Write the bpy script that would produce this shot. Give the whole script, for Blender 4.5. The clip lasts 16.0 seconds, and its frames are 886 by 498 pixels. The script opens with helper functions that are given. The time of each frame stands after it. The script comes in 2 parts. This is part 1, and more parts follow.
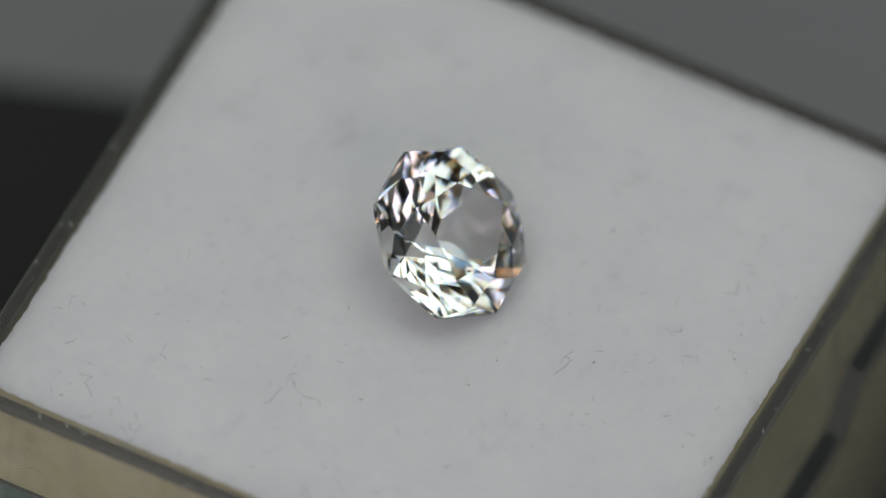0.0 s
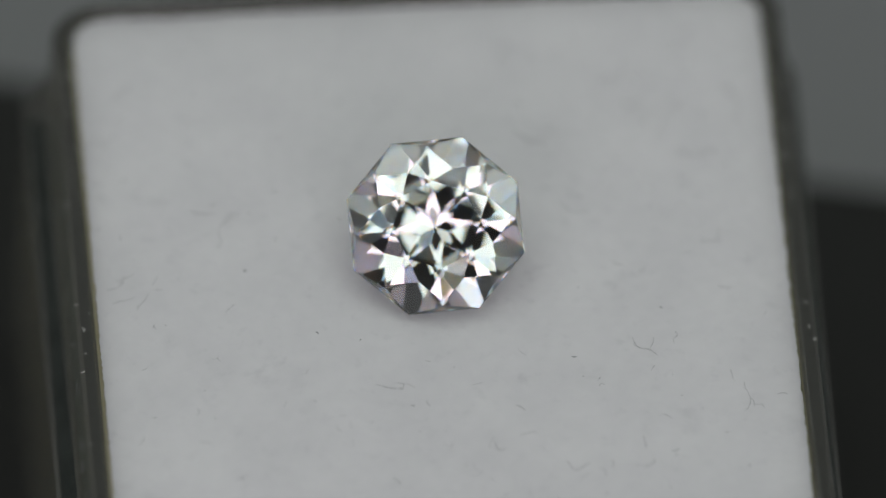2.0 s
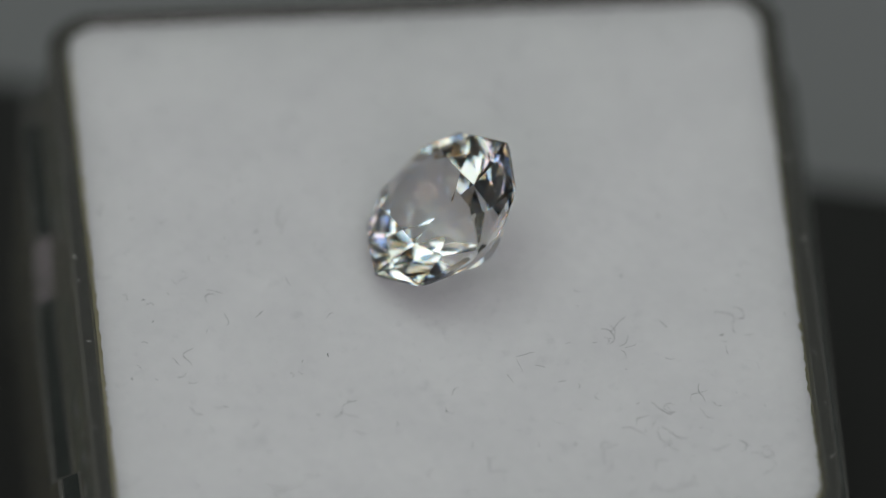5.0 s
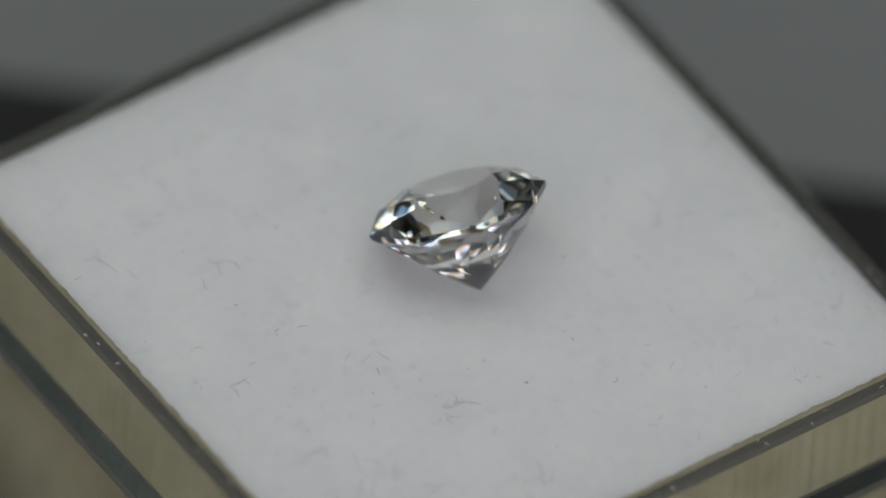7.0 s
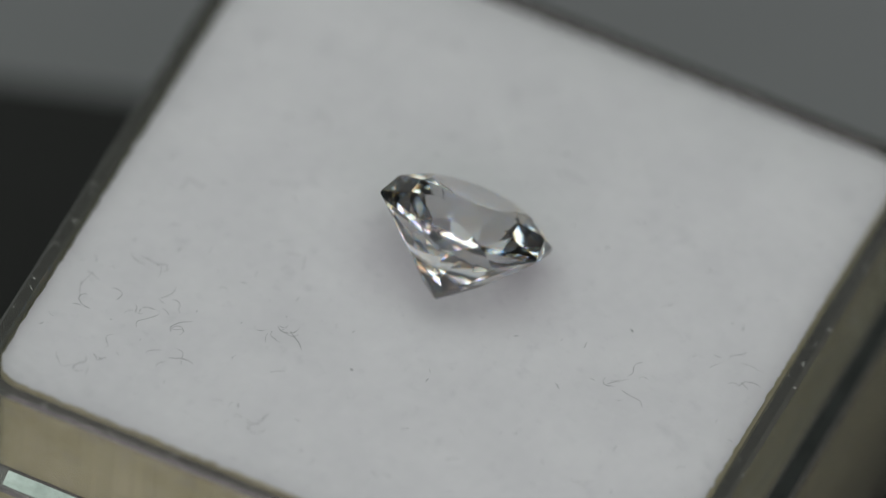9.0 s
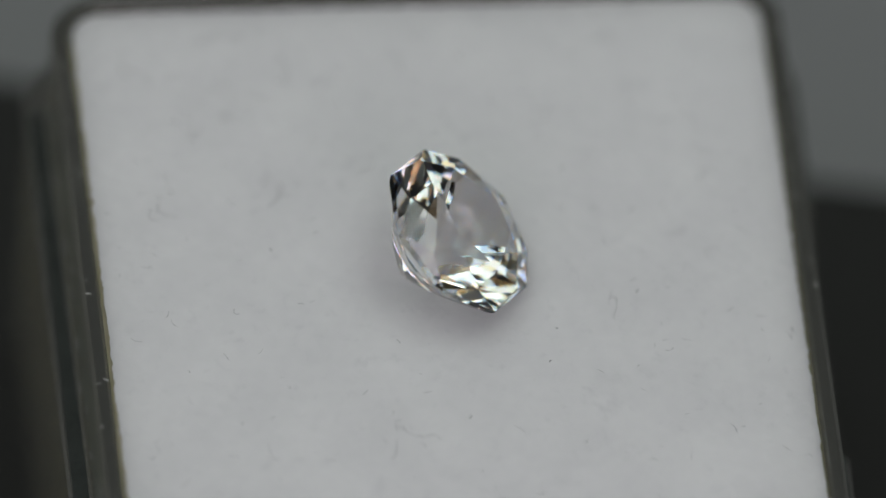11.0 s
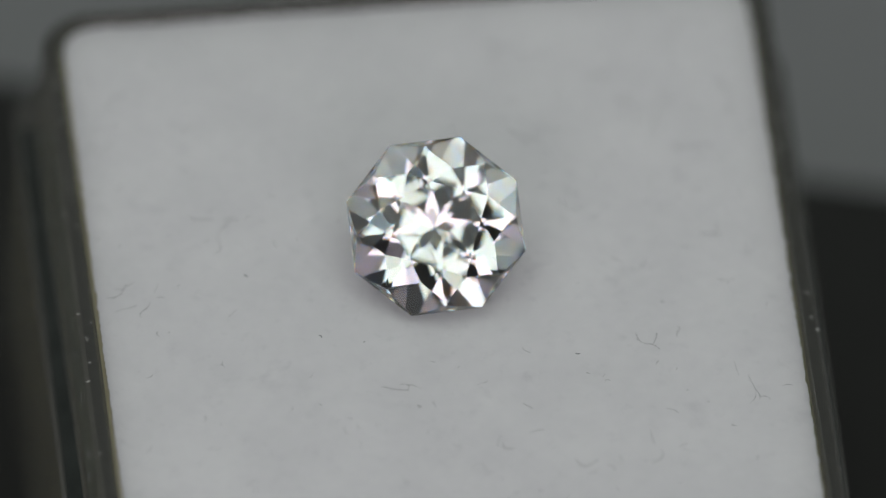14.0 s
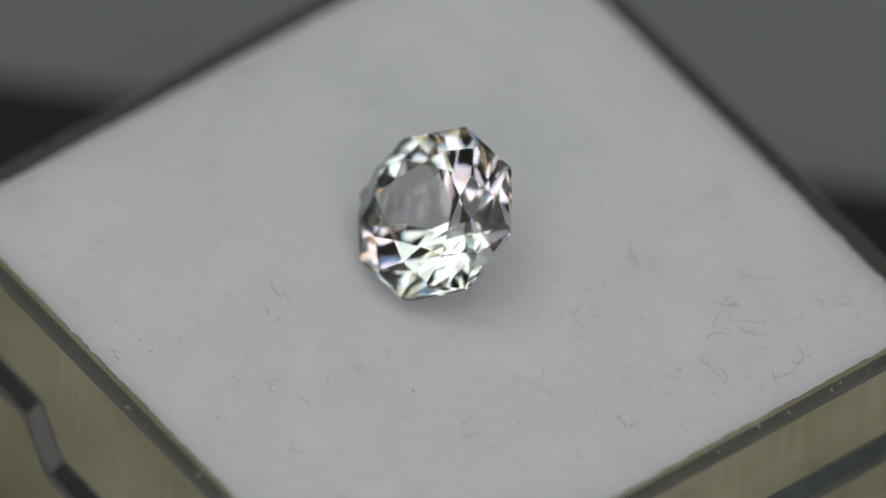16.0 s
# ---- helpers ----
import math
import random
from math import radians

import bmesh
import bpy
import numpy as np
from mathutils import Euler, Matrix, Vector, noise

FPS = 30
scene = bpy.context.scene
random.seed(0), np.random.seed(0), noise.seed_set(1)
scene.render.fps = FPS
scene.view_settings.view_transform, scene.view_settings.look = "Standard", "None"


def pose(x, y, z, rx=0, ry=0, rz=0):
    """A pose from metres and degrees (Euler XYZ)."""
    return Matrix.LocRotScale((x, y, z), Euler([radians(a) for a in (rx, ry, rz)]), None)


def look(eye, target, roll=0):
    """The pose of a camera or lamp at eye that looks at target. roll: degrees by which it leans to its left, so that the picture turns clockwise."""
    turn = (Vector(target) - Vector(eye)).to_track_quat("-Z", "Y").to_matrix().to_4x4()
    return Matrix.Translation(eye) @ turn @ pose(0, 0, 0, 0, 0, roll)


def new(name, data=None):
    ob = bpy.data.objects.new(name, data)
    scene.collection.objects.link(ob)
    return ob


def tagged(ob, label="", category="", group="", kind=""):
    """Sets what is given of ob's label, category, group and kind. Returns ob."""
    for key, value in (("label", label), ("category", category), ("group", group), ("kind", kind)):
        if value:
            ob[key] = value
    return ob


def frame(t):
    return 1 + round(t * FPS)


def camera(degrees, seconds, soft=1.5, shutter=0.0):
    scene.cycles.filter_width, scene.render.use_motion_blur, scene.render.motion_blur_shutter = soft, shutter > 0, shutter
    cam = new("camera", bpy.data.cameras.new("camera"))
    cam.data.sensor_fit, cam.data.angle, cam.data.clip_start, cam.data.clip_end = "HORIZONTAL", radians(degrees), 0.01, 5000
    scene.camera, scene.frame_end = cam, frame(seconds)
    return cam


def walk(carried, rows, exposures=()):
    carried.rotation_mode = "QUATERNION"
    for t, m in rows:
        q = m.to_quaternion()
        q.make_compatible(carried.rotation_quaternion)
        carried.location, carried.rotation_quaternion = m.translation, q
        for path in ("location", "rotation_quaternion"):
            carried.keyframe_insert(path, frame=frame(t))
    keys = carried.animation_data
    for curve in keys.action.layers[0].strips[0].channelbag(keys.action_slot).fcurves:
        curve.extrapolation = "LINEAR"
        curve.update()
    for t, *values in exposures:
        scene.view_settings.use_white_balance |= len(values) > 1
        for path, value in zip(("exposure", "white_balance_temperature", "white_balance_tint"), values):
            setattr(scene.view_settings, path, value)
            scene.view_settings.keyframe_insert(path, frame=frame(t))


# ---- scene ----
cam = camera(2.0, 16.0, soft=1.3)
EYE = Vector((0.0, -0.66813, 0.76419))
AIM = EYE + Vector((-0.000173, 0.658538, -0.752554))
walk(cam, [(0.0, look(EYE, AIM, 4.887)), (16.0, look(EYE, AIM, 4.887))],
     [(0.0, -0.05), (1.5, -0.05), (3.0, -0.16), (4.0, -0.12), (5.0, -0.11), (6.2, -0.04), (7.5, 0.02), (8.5, 0.03), (10.0, 0.0), (11.5, -0.04), (13.0, -0.05), (15.0, -0.15), (16.0, -0.10)])
cam.data.dof.use_dof = True
cam.data.dof.focus_distance = 1.0120
cam.data.dof.aperture_fstop = 17.0

# ---- light ----
world = bpy.data.worlds.new("room_air")
world.use_nodes = True
world.node_tree.nodes["Background"].inputs[0].default_value = (0.55, 0.58, 0.60, 1)
world.node_tree.nodes["Background"].inputs[1].default_value = 0.10
scene.world = world


def soft_lamp(name, eye, target, sx, sy, watts, colour):
    data = bpy.data.lights.new(name, "AREA")
    data.shape, data.size, data.size_y, data.energy, data.color = "RECTANGLE", sx, sy, watts, colour
    ob = new(name, data)
    ob.matrix_basis = look(eye, target)
    return ob


PINK, MINT = (1.0, 0.88, 0.975), (0.915, 1.0, 0.945)
# Two unseen pinkish fill lamps, added behind the camera.
for x in (-0.44, 0.44):
    soft_lamp("pink_fill", (x, -1.13, 0.73), (0, 0, 0), 0.64, 0.50, 1.65, PINK)
# Unseen greenish fill lamps added overhead, spaced to leave dark gaps in the stone.
for x, y, sx, sy, power in ((-0.42, -0.63, 0.64, 0.52, 3.9), (0.42, -0.63, 0.64, 0.52, 3.9), (-0.42, 0.14, 0.70, 0.72, 4.9), (0.285, 0.02, 0.54, 0.62, 6.2)):
    soft_lamp("overhead_fill", (x, y, 1.08), (x, y, 0), sx, sy, 0.98 * power * sx * sy, MINT)

# ---- materials ----


def shader(name):
    m = bpy.data.materials.new(name)
    m.use_nodes = True
    t = m.node_tree
    return m, t.nodes, t.links, t.nodes["Principled BSDF"]


def grained(name, low, high, scale, rough=0.6, bump=0.2, depth=0.0002, fine=6.0, metal=0.0):
    """Two scales of noise between two base colours, with relief."""
    m, n, l, b = shader(name)
    co = n.new("ShaderNodeTexCoord")
    big, small = n.new("ShaderNodeTexNoise"), n.new("ShaderNodeTexNoise")
    big.inputs["Scale"].default_value, small.inputs["Scale"].default_value = scale, scale * fine
    big.inputs["Detail"].default_value, small.inputs["Detail"].default_value = 4, 6
    mix = n.new("ShaderNodeMath")
    mix.operation = "MULTIPLY_ADD"
    mix.inputs[1].default_value = 0.45
    ramp = n.new("ShaderNodeValToRGB")
    ramp.color_ramp.elements[0].position, ramp.color_ramp.elements[1].position = 0.45, 0.95
    ramp.color_ramp.elements[0].color, ramp.color_ramp.elements[1].color = (*low, 1), (*high, 1)
    bp = n.new("ShaderNodeBump")
    bp.inputs["Strength"].default_value, bp.inputs["Distance"].default_value = bump, depth
    for t in (big, small):
        l.new(co.outputs["Object"], t.inputs["Vector"])
    l.new(small.outputs["Fac"], mix.inputs[0])
    l.new(big.outputs["Fac"], mix.inputs[2])
    l.new(mix.outputs[0], ramp.inputs["Fac"])
    l.new(ramp.outputs["Color"], b.inputs["Base Color"])
    l.new(small.outputs["Fac"], bp.inputs["Height"])
    l.new(bp.outputs["Normal"], b.inputs["Normal"])
    b.inputs["Roughness"].default_value, b.inputs["Metallic"].default_value = rough, metal
    return m


INDEX, FIRE = 1.76, 0.020


def crystal(name):
    """Colourless stone with fire: red, green and blue bend a little differently."""
    m, n, l, b = shader(name)
    n.remove(b)
    out = n["Material Output"]
    warm, cool, add = n.new("ShaderNodeBsdfGlass"), n.new("ShaderNodeBsdfGlass"), n.new("ShaderNodeAddShader")
    for g, colour, ior in ((warm, (0.655, 0.50, 0.30, 1), INDEX - FIRE), (cool, (0.34, 0.495, 0.695, 1), INDEX + FIRE)):
        g.inputs["Color"].default_value, g.inputs["IOR"].default_value, g.inputs["Roughness"].default_value = colour, ior, 0.0
    l.new(warm.outputs[0], add.inputs[0])
    l.new(cool.outputs[0], add.inputs[1])
    l.new(add.outputs[0], out.inputs["Surface"])
    return m


def clear_plastic(name, colour, rough):
    m, n, l, b = shader(name)
    co, ns, ramp = n.new("ShaderNodeTexCoord"), n.new("ShaderNodeTexNoise"), n.new("ShaderNodeMapRange")
    ns.inputs["Scale"].default_value, ns.inputs["Detail"].default_value = 900, 5
    ramp.inputs["To Min"].default_value, ramp.inputs["To Max"].default_value = rough * 0.4, rough * 1.8
    l.new(co.outputs["Object"], ns.inputs["Vector"])
    l.new(ns.outputs["Fac"], ramp.inputs["Value"])
    l.new(ramp.outputs["Result"], b.inputs["Roughness"])
    b.inputs["Base Color"].default_value = (*colour, 1)
    b.inputs["Transmission Weight"].default_value, b.inputs["IOR"].default_value = 0.94, 1.55
    return m


FOAM = grained("white_foam", (0.80, 0.785, 0.815), (0.875, 0.858, 0.885), 260, 0.95, 0.6, 0.00012)
FOAM_SIDE = grained("beige_foam", (0.47, 0.44, 0.26), (0.71, 0.68, 0.49), 200, 0.95, 0.3, 0.0001)


def soil(m, scale, low, high, depth):
    """Faint grey smudges of uneven size on a material's base colour."""
    n, l = m.node_tree.nodes, m.node_tree.links
    b = n["Principled BSDF"]
    was = b.inputs["Base Color"].links[0].from_socket
    co, spots, span, mix = n.new("ShaderNodeTexCoord"), n.new("ShaderNodeTexNoise"), n.new("ShaderNodeMapRange"), n.new("ShaderNodeMix")
    spots.inputs["Scale"].default_value, spots.inputs["Detail"].default_value, spots.inputs["Roughness"].default_value = scale, 5, 0.62
    span.inputs["From Min"].default_value, span.inputs["From Max"].default_value = low, high
    span.inputs["To Max"].default_value = depth
    mix.data_type = "RGBA"
    mix.inputs[7].default_value = (0.40, 0.40, 0.43, 1)
    l.new(co.outputs["Object"], spots.inputs["Vector"])
    l.new(spots.outputs["Fac"], span.inputs["Value"])
    l.new(span.outputs["Result"], mix.inputs[0])
    l.new(was, mix.inputs[6])
    l.new(mix.outputs[2], b.inputs["Base Color"])


soil(FOAM, 420, 0.60, 0.76, 0.15)
soil(FOAM, 1700, 0.58, 0.72, 0.10)
soil(FOAM_SIDE, 900, 0.52, 0.72, 0.35)
soft = FOAM.node_tree.nodes["Principled BSDF"]
soft.inputs["Subsurface Weight"].default_value, soft.inputs["Subsurface Scale"].default_value = 0.9, 0.003
soft.inputs["Subsurface Radius"].default_value = (1.0, 1.0, 1.0)
STONE = crystal("colourless_crystal")
PLASTIC = clear_plastic("clear_polystyrene", (0.89, 0.89, 0.83), 0.08)
# Mirror-like metal in place of the glint that clear plastic gives.
GLINT_METAL = grained("glint_metal", (0.24, 0.275, 0.255), (0.36, 0.405, 0.38), 700, 0.10, 0.05, 0.00005, metal=0.9)
BLACK = grained("black_plastic", (0.008, 0.008, 0.007), (0.013, 0.013, 0.012), 60, 0.7, 0.1)
GREY = grained("grey_table", (0.225, 0.225, 0.235), (0.285, 0.283, 0.292), 9, 0.6, 0.1)
LINT = grained("grey_lint", (0.12, 0.12, 0.13), (0.22, 0.22, 0.23), 500, 0.9, 0.0)
LINT_PALE = grained("pale_lint", (0.22, 0.22, 0.23), (0.36, 0.36, 0.37), 500, 0.9, 0.0)
DUST = grained("pale_dust", (0.6, 0.6, 0.58), (0.75, 0.75, 0.72), 500, 0.8, 0.0)
WALL = grained("enclosure_grey", (0.36, 0.36, 0.36), (0.42, 0.42, 0.42), 3, 0.8, 0.05)

# ---- building blocks ----


def mesh_of(name, bm, material, smooth=False):
    me = bpy.data.meshes.new(name)
    bm.normal_update()
    bm.to_mesh(me)
    bm.free()
    me.materials.append(material)
    for f in me.polygons:
        f.use_smooth = smooth
    return me


def part(name, bm, material, parent, label="", smooth=False):
    ob = new(name, mesh_of(name, bm, material, smooth))
    ob.parent = parent
    return tagged(ob, label)


def slab(bm, x0, x1, y0, y1, z0, z1, bevel=0.0):
    made = bmesh.ops.create_cube(bm, size=1.0)["verts"]
    for v in made:
        v.co = Vector(((x0 + x1) / 2 + v.co.x * (x1 - x0), (y0 + y1) / 2 + v.co.y * (y1 - y0), (z0 + z1) / 2 + v.co.z * (z1 - z0)))
    if bevel:
        edges = list({e for v in made for e in v.link_edges})
        bmesh.ops.bevel(bm, geom=edges, offset=bevel, segments=2, affect="EDGES")
    return bm


MM = 0.001
WEST, EAST, SOUTH, NORTH = -14.13, 13.74, -14.15, 13.92


def rim_z(x, y):
    """Height in mm of the box's mouth, which leans a little."""
    return -0.46 + 0.0355 * x + 0.0193 * y


def rounded(out, radius, steps=8):
    """Corner points in mm of the box's outline, pushed out by some mm."""
    pts = []
    for cx, cy, a in ((EAST + out - radius, NORTH + out - radius, 0), (WEST - out + radius, NORTH + out - radius, 90),
                      (WEST - out + radius, SOUTH - out + radius, 180), (EAST + out - radius, SOUTH - out + radius, 270)):
        for i in range(steps + 1):
            b = radians(a + 90 * i / steps)
            pts.append((cx + radius * math.cos(b), cy + radius * math.sin(b)))
        if a == 180:
            pts += [(x, SOUTH - out) for x in (-6.5, -4.9, 4.9, 6.5)]
    return pts


def loft(bm, loops, cap_first=False, cap_last=False):
    """Skins loops of points of one length, in mm."""
    rows = [[bm.verts.new((x * MM, y * MM, z * MM)) for x, y, z in loop] for loop in loops]
    for a, b in zip(rows, rows[1:]):
        for i in range(len(a)):
            j = (i + 1) % len(a)
            bm.faces.new((a[i], a[j], b[j], b[i]))
    if cap_first:
        bm.faces.new(rows[0][::-1])
    if cap_last:
        bm.faces.new(rows[-1])
    return rows


def level(out, radius, drop=None, z=None, notch=0.0):
    """A loop round the box. notch: how far it dips in the middle of the front side."""
    loop = []
    for x, y in rounded(out, radius):
        dip = notch if abs(x) < 5.0 and y < SOUTH - out + 0.01 else 0.0
        loop.append((x, y, rim_z(x, y) - drop - dip if z is None else z))
    return loop


# ---- setting ----
TABLE_Z, STAND_Z = -31.0, -19.0
bm = bmesh.new()
slab(bm, -1.6, 1.6, -1.6, 1.6, TABLE_Z * MM - 0.03, TABLE_Z * MM)
tagged(new("ground", mesh_of("ground", bm, GREY)), "smooth grey tabletop under the black stand", "table", kind="structure")
# Unseen enclosure, added; its grey sets how dark the stone's reflections go.
for name, box in (("wall_north", (-1.6, 1.6, 1.5, 1.6, -0.031, 1.9)), ("wall_south", (-1.6, 1.6, -1.6, -1.5, -0.031, 1.9)),
                  ("wall_east", (1.5, 1.6, -1.5, 1.5, -0.031, 1.9)), ("wall_west", (-1.6, -1.5, -1.5, 1.5, -0.031, 1.9)),
                  ("ceiling", (-1.6, 1.6, -1.6, 1.6, 1.9, 2.0))):
    tagged(new(name, mesh_of(name, slab(bmesh.new(), *box), WALL)), "plain grey surface of an unseen added enclosure", name.split("_")[0], kind="structure")

# ---- things ----
stand = new("display_stand", mesh_of("display_stand", slab(bmesh.new(), -0.16, 0.16, -0.26, 0.0247, TABLE_Z * MM, STAND_Z * MM, 0.0015), BLACK))
stand.matrix_basis = pose(0, 0, 0, 0, 0, -3.0)
tagged(stand, "matt black plastic display stand on the grey tabletop", "stand")

# the clear box
gem_box = tagged(new("gem_box"), "open clear plastic gem box on the black stand", "box")
bm = bmesh.new()
loops = [level(0.06, 1.36, z=-17.6), level(0.06, 1.36, drop=0.2), level(0.22, 1.5, drop=0.0), level(0.64, 1.85, drop=0.0), level(0.80, 2.0, drop=0.18),
         level(0.86, 2.05, drop=4.1, notch=2.1), level(0.93, 2.1, drop=4.2, notch=2.1), level(1.60, 2.6, drop=4.54, notch=2.1), level(1.72, 2.7, drop=4.7, notch=2.1),
         level(1.75, 2.7, z=-18.6), level(1.45, 2.4, z=STAND_Z)]
loft(bm, loops, True, True)
bmesh.ops.recalc_face_normals(bm, faces=bm.faces[:])
part("body", bm, PLASTIC, gem_box).visible_shadow = False



# Metallic strips added over the clear body to imitate its reflected glint.
def glint_strip(side, s0, s1, dip):
    """A thin sloping strip on one side's lid step, from s0 to s1 in mm."""
    bm = bmesh.new()
    ends = []
    for s in (s0, s1):
        ring = []
        for out, drop in ((0.97, 4.18), (1.54, 4.47), (1.54, 4.49), (0.97, 4.20)):
            x, y = {"south": (s, SOUTH - out), "north": (s, NORTH + out), "west": (WEST - out, s), "east": (EAST + out, s)}[side]
            ring.append(bm.verts.new((x * MM, y * MM, (rim_z(x, y) - drop - dip) * MM)))
        ends.append(ring)
    for k in range(4):
        bm.faces.new((ends[0][k], ends[0][(k + 1) % 4], ends[1][(k + 1) % 4], ends[1][k]))
    bm.faces.new(ends[0][::-1])
    bm.faces.new(ends[1])
    bmesh.ops.recalc_face_normals(bm, faces=bm.faces[:])
    return part("ledge_glint", bm, GLINT_METAL, gem_box, "thin metallic strip laid on the lid step for its glint")


for side, s0, s1, dip in (("south", -12.6, -6.6, 0.0), ("south", -4.8, 4.8, 2.1), ("south", 6.6, 12.2, 0.0),
                          ("north", -12.6, 12.2, 0.0), ("west", -12.6, 12.4, 0.0), ("east", -12.6, 12.4, 0.0)):
    glint_strip(side, s0, s1, dip)

# the foam pad
bm = bmesh.new()


def pad_z(x, y):
    """Height in mm of the soft, slightly domed pad."""
    u, v = (x - (WEST + EAST) / 2) / 13.9, (y - (SOUTH + NORTH) / 2) / 14.0
    dome = (1 - abs(u) ** 3.0) * (1 - abs(v) ** 3.0)
    rough = noise.noise((x * 0.35, y * 0.35, 3.0)) * 0.06 + noise.noise((x * 1.6, y * 1.6, 7.0)) * 0.022 + noise.noise((x * 4.5, y * 4.5, 5.0)) * 0.012
    dent = 0.40 * math.exp(-((x + 0.4) ** 2 + (y - 1.6) ** 2) / 1.1) + 0.26 * math.exp(-((x + 0.6) ** 2 / 2.5 + (y + 0.6) ** 2 / 4.5))
    return rim_z(x, y) * (1 - dome) + rough - 0.05 - dent


n = 200
rows = []


def pull(x, y):
    """Rounds a square's grid point into the pad's outline."""
    r = 1.3
    cx = min(max(x, WEST + r), EAST - r)
    cy = min(max(y, SOUTH + r), NORTH - r)
    dx, dy = x - cx, y - cy
    if dx and dy:
        m = max(abs(dx), abs(dy))
        k = m / math.hypot(dx, dy)
        return cx + dx * k, cy + dy * k
    return x, y


for j in range(n + 1):
    row = []
    for i in range(n + 1):
        x, y = pull(WEST + (EAST - WEST) * i / n, SOUTH + (NORTH - SOUTH) * j / n)
        if i in (0, n) or j in (0, n):
            fray = 1 - 0.0045 * (1 + noise.noise((x * 2.2, y * 2.2, 1.0)) + noise.noise((x * 7.0, y * 7.0, 2.0)))
            x, y = x * fray, y * fray
        row.append(bm.verts.new((x * MM, y * MM, pad_z(x, y) * MM)))
    rows.append(row)
for j in range(n):
    for i in range(n):
        bm.faces.new((rows[j][i], rows[j][i + 1], rows[j + 1][i + 1], rows[j + 1][i]))
ring = [rows[0][i] for i in range(n)] + [rows[j][n] for j in range(n)] + [rows[n][i] for i in range(n, 0, -1)] + [rows[j][0] for j in range(n, 0, -1)]
skirt = bmesh.new()
prev = [skirt.verts.new(v.co) for v in ring]
for inset, drop in ((0.0, 0.25), (0.0, 4.0), (0.0, 9.0), (0.05, 16.7)):
    cur = []
    for v in ring:
        d = Vector((v.co.x, v.co.y, 0)).normalized()
        cur.append(skirt.verts.new((v.co.x - d.x * inset * MM, v.co.y - d.y * inset * MM, v.co.z - drop * MM if drop < 10 else -17.55 * MM)))
    for i in range(len(ring)):
        k = (i + 1) % len(ring)
        skirt.faces.new((prev[k], prev[i], cur[i], cur[k]))
    prev = cur
skirt.faces.new(prev[::-1])
bmesh.ops.recalc_face_normals(bm, faces=bm.faces[:])
bmesh.ops.recalc_face_normals(skirt, faces=skirt.faces[:])
foam_pad = tagged(new("foam_pad"), "white soft foam pad filling the clear box, dusted with lint", "foam pad")
part("top", bm, FOAM, foam_pad, "white napped foam top", True)
part("side", skirt, FOAM_SIDE, foam_pad, "yellowed beige foam side", True)

# lint on the pad
CURLS = [(11.64, 7.67), (9.72, 7.24), (8.2, 8.62), (4.11, 6.07), (10.84, 12.08), (-8.71, 3.09), (10.28, 11.05), (4.34, 6.39), (4.02, 11.31),
         (8.02, 7.74), (8.06, 9.89), (5.42, 2.55), (5.23, -10.41), (11.65, -6.72), (8.34, -4.96), (-12.19, -1.36), (-3.05, -6.21), (7.78, -10.07),
         (-12.84, 7.76), (1.6, -9.21), (-12.51, 0.39), (-8.61, 2.34), (-13.29, 7.39), (-11.54, 10.08), (10.6, 0.91), (10.25, 6.2), (9.42, 7.86), (12.35, 8.43)]
SPECKS = [(4.19, 10.76), (3.42, 11.66), (0.94, 6.98), (5.4, -13.0), (2.41, -11.91), (9.79, 4.4), (-1.84, -7.47), (-3.72, -4.01), (-5.43, -3.68),
          (-8.12, -0.05), (1.26, -12.19), (-13.2, 10.7), (4.61, -5.14), (8.47, -2.71), (-3.61, -13.6), (-3.91, -12.38)]
dice = random.Random(7)


def strand(x, y, length, radius, curl, surface):
    """A thin curled fibre of five-sided section; surface gives the height in mm, lift keeps it proud."""
    bm = bmesh.new()
    a, bend = dice.uniform(0, 6.28), dice.uniform(-curl, curl)
    steps = max(5, int(length / 0.09))
    last = None
    for i in range(steps + 1):
        r = radius * (1.0 - 0.6 * abs(2 * i / steps - 1) ** 3)
        lift = radius * 0.7 + 0.06 * math.sin(3.14 * i / steps) * curl * 0.3
        side = Vector((-math.sin(a), math.cos(a), 0))
        c = Vector((x, y, surface(x, y) + lift))
        ring = [bm.verts.new((c + side * (r * math.cos(k * 1.2566)) + Vector((0, 0, r * math.sin(k * 1.2566)))) * MM) for k in range(5)]
        if last:
            for k in range(5):
                bm.faces.new((last[k], last[(k + 1) % 5], ring[(k + 1) % 5], ring[k]))
        last = ring
        if dice.random() < 0.34:
            bend = dice.uniform(-curl, curl)
        a += bend
        x, y = x + math.cos(a) * length / steps, y + math.sin(a) * length / steps
    return bm


for x, y in CURLS:
    part("lint", strand(x - 0.3, y - 0.2, dice.uniform(0.7, 1.6), dice.uniform(0.006, 0.010), 0.5, pad_z), LINT, foam_pad, "dark curled lint fibre")
    for i in range(2):
        part("lint", strand(x + dice.uniform(-0.7, 0.7), y + dice.uniform(-0.7, 0.7), dice.uniform(0.3, 1.0), dice.uniform(0.006, 0.010), 0.5, pad_z), LINT_PALE, foam_pad)
for x, y in SPECKS:
    part("lint", strand(x, y, dice.uniform(0.12, 0.25), dice.uniform(0.012, 0.02), 0.8, pad_z), LINT, foam_pad, "dark lint speck")
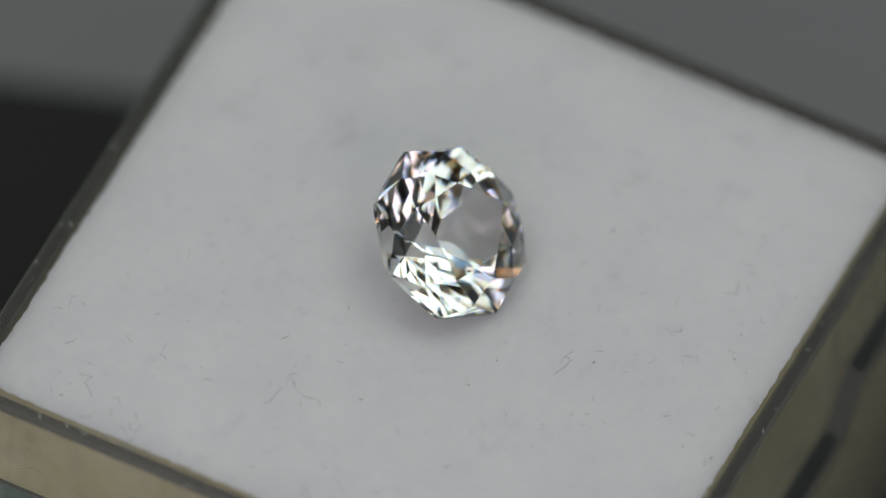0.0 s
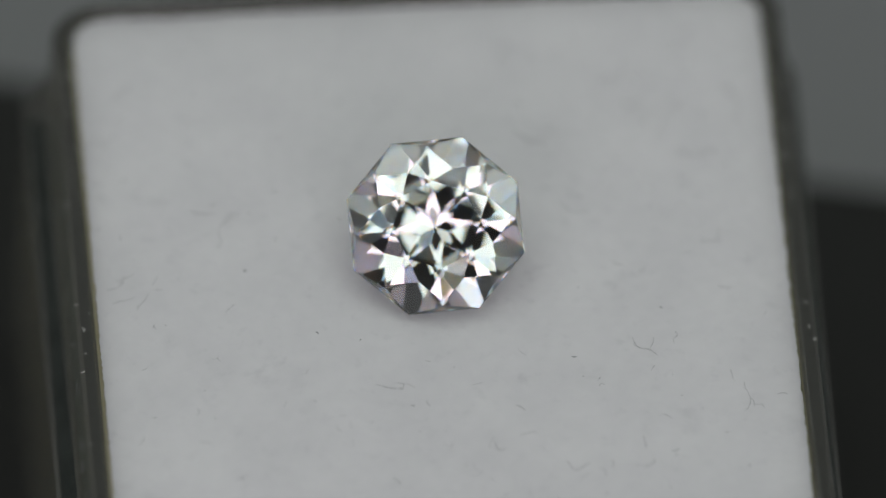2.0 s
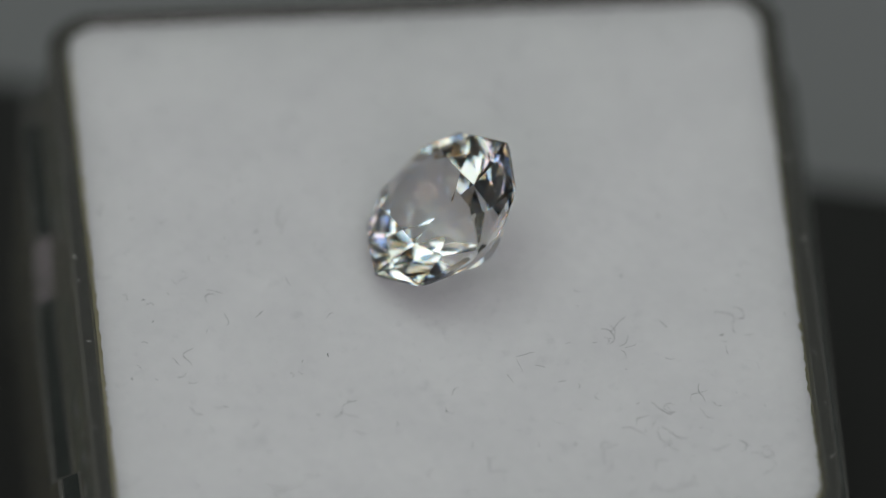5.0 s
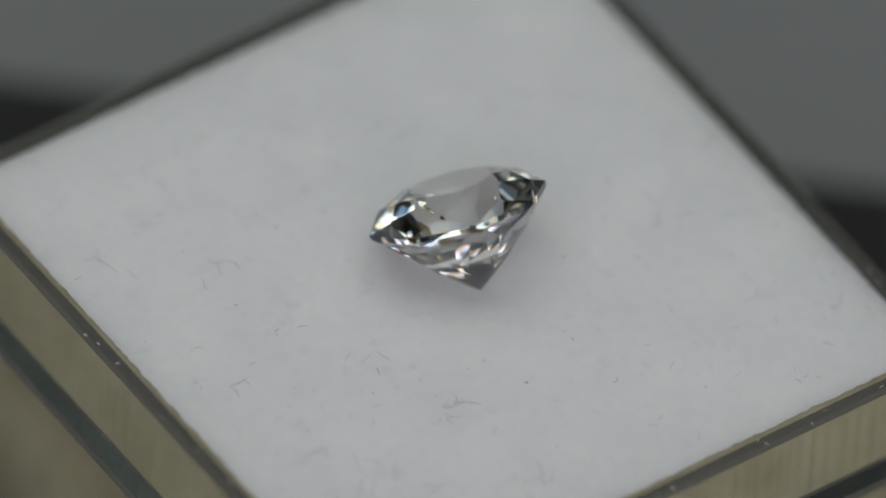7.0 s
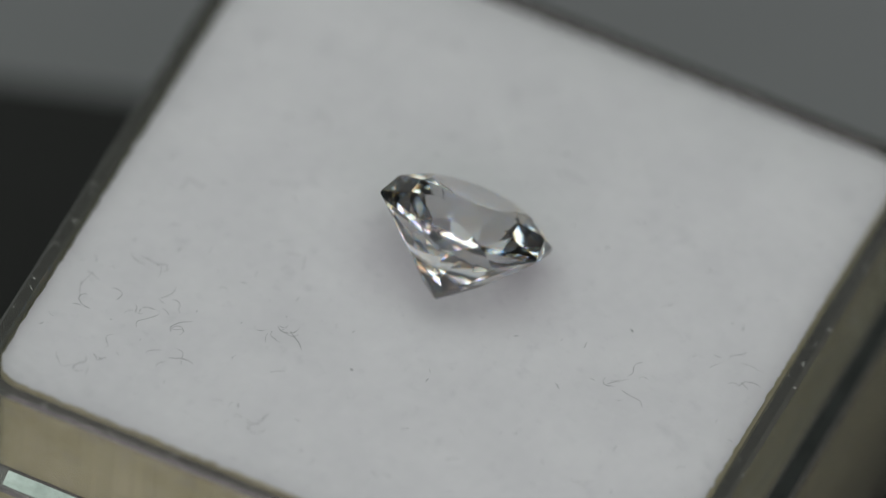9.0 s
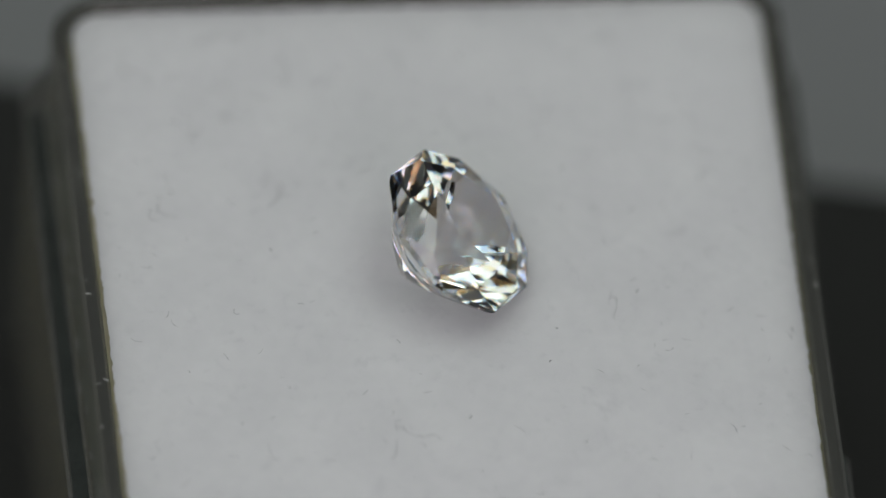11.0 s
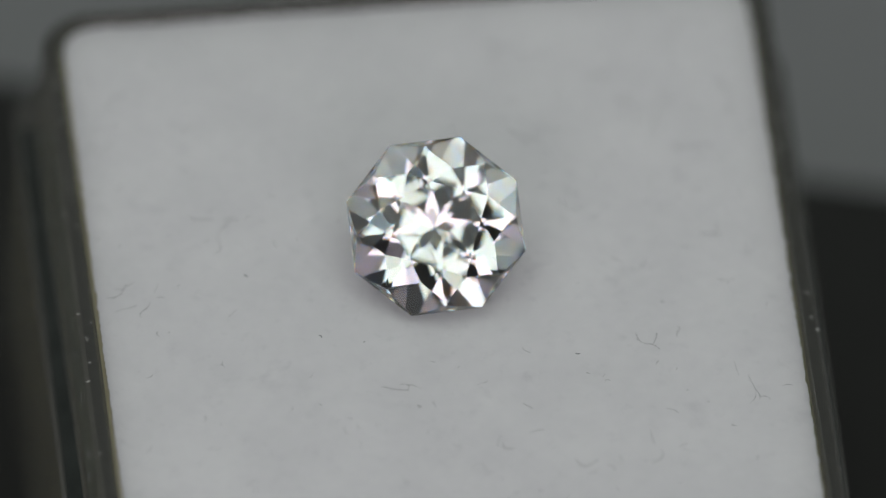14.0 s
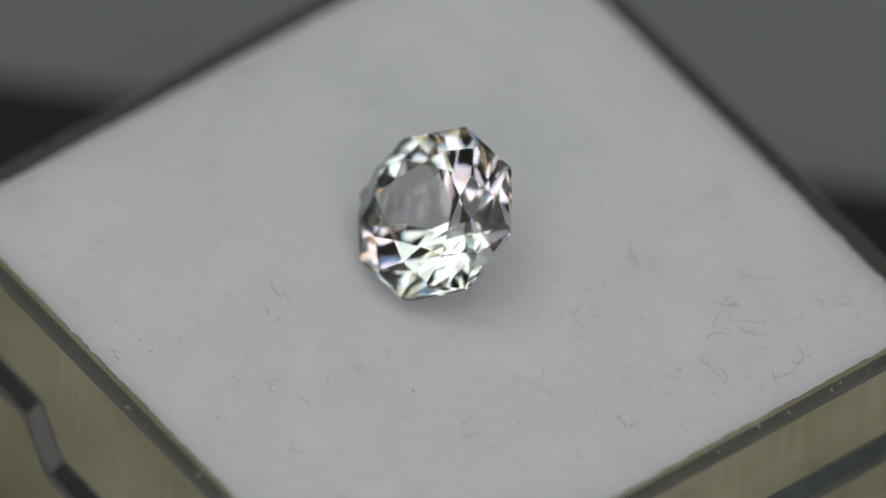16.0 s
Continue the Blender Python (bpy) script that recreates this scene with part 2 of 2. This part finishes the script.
for i in range(190):
    x, y = dice.uniform(WEST + 0.5, EAST - 0.5), dice.uniform(SOUTH + 0.5, NORTH - 0.5)
    if math.hypot(x, y) > 4.5:
        part("lint", strand(x, y, dice.uniform(0.1, 0.6), dice.uniform(0.005, 0.009), 0.6, pad_z), LINT_PALE, foam_pad)

# dust on the box's rim
for i in range(48):
    side, s = dice.randrange(4), dice.uniform(-12.0, 12.0)
    out = dice.uniform(0.3, 0.75)
    x, y = ((s, SOUTH - out), (s, NORTH + out), (WEST - out, s), (EAST + out, s))[side]
    part("dust_speck", strand(x, y, dice.uniform(0.06, 0.25), dice.uniform(0.010, 0.02), 0.4, rim_z), DUST, gem_box)

# lint clinging to the box's clear sides
for i in range(56):
    s, h = dice.uniform(-12.5, 12.5), dice.uniform(-4.2, -1.9)
    side = i % 4
    bm = strand(s, h, dice.uniform(0.3, 0.9), dice.uniform(0.010, 0.017), 0.6, lambda x, y: 0.0)
    for v in bm.verts:
        x, y, z = v.co
        v.co = ((x, (SOUTH - 0.86) * MM - z, y), ((WEST - 0.86) * MM - z, x, y), (x, (NORTH + 0.86) * MM + z, y), ((EAST + 0.86) * MM + z, x, y))[side]
    part("lint", bm, LINT, gem_box, "dark lint fibre clinging to clear plastic")

# the stone
GEM_C, GEM_TILT, GEM_AZ, GEM_SPIN, GEM_R = (-0.605, -0.33, 2.50), 38.8, -96.2, 166.6, 3.71


def gem_mesh():
    """Cut like a real stone: one plane for each facet."""
    bm = bmesh.new()
    bmesh.ops.create_cube(bm, size=3.0)

    def cut(turn, slope, r, h, up):
        a = radians(turn)
        co = Vector((r * math.cos(a), r * math.sin(a), h))
        no = Vector((math.cos(a) * slope, math.sin(a) * slope, up)).normalized()
        got = bmesh.ops.bisect_plane(bm, geom=bm.verts[:] + bm.edges[:] + bm.faces[:], dist=1e-6, plane_co=co, plane_no=no, clear_outer=True)
        edges = [e for e in got["geom_cut"] if isinstance(e, bmesh.types.BMEdge)]
        if len(edges) > 2:
            bmesh.ops.edgeloop_fill(bm, edges=edges)

    mid, tip = [45 * i + 22.5 for i in range(8)], [45 * i for i in range(8)]
    cut(0, 0, 0, 0.2916, 1)
    for a in mid:
        cut(a, 1, 0.924, 0, 0)
    # pavilion: a shallow ring round the culet, then three steeper tiers
    for a in mid:
        cut(a, 0.80, 0, -0.95, -1)
    for a in tip:
        cut(a, 0.96, 0.20, -0.802, -1)
    for a in mid:
        cut(a, 1.06, 0.50, -0.55, -1)
    for a in mid:
        cut(a - 11.25, 1.0, 0.66, -0.368, -1)
        cut(a + 11.25, 1.0, 0.66, -0.368, -1)
    for a in mid:
        cut(a, 1.34, 0.80, -0.229, -1)
    # crown
    for a in mid:
        cut(a, 2.32, 0.924, 0, 1)
    for a in tip:
        cut(a, 0.69, 1.0, 0, 1)
    for a in mid:
        cut(a, 0.373, 0.86, 0.148, 1)
    for a in tip:
        cut(a, 0.215, 0.64, 0.2484, 1)
    bmesh.ops.scale(bm, vec=(GEM_R * MM,) * 3, verts=bm.verts[:])
    bmesh.ops.recalc_face_normals(bm, faces=bm.faces[:])
    return mesh_of("gemstone", bm, STONE)


gemstone = tagged(new("gemstone", gem_mesh()), "colourless octagonal brilliant-cut gemstone resting on its side on the foam", "gemstone")
GEM_POSE = pose(*(c * MM for c in GEM_C)) @ pose(0, 0, 0, 0, 0, GEM_AZ) @ pose(0, 0, 0, 0, GEM_TILT, 0) @ pose(0, 0, 0, 0, 0, GEM_SPIN)


def motions():
    times = [0.25 * i for i in range(65)]
    turn = lambda t: pose(0, 0, 0, 0, 0, 67.88 - 29.84 * t)
    walk(gem_box, [(t, turn(t)) for t in times])
    walk(foam_pad, [(t, turn(t)) for t in times])
    walk(gemstone, [(t, turn(t) @ GEM_POSE) for t in times])


motions()
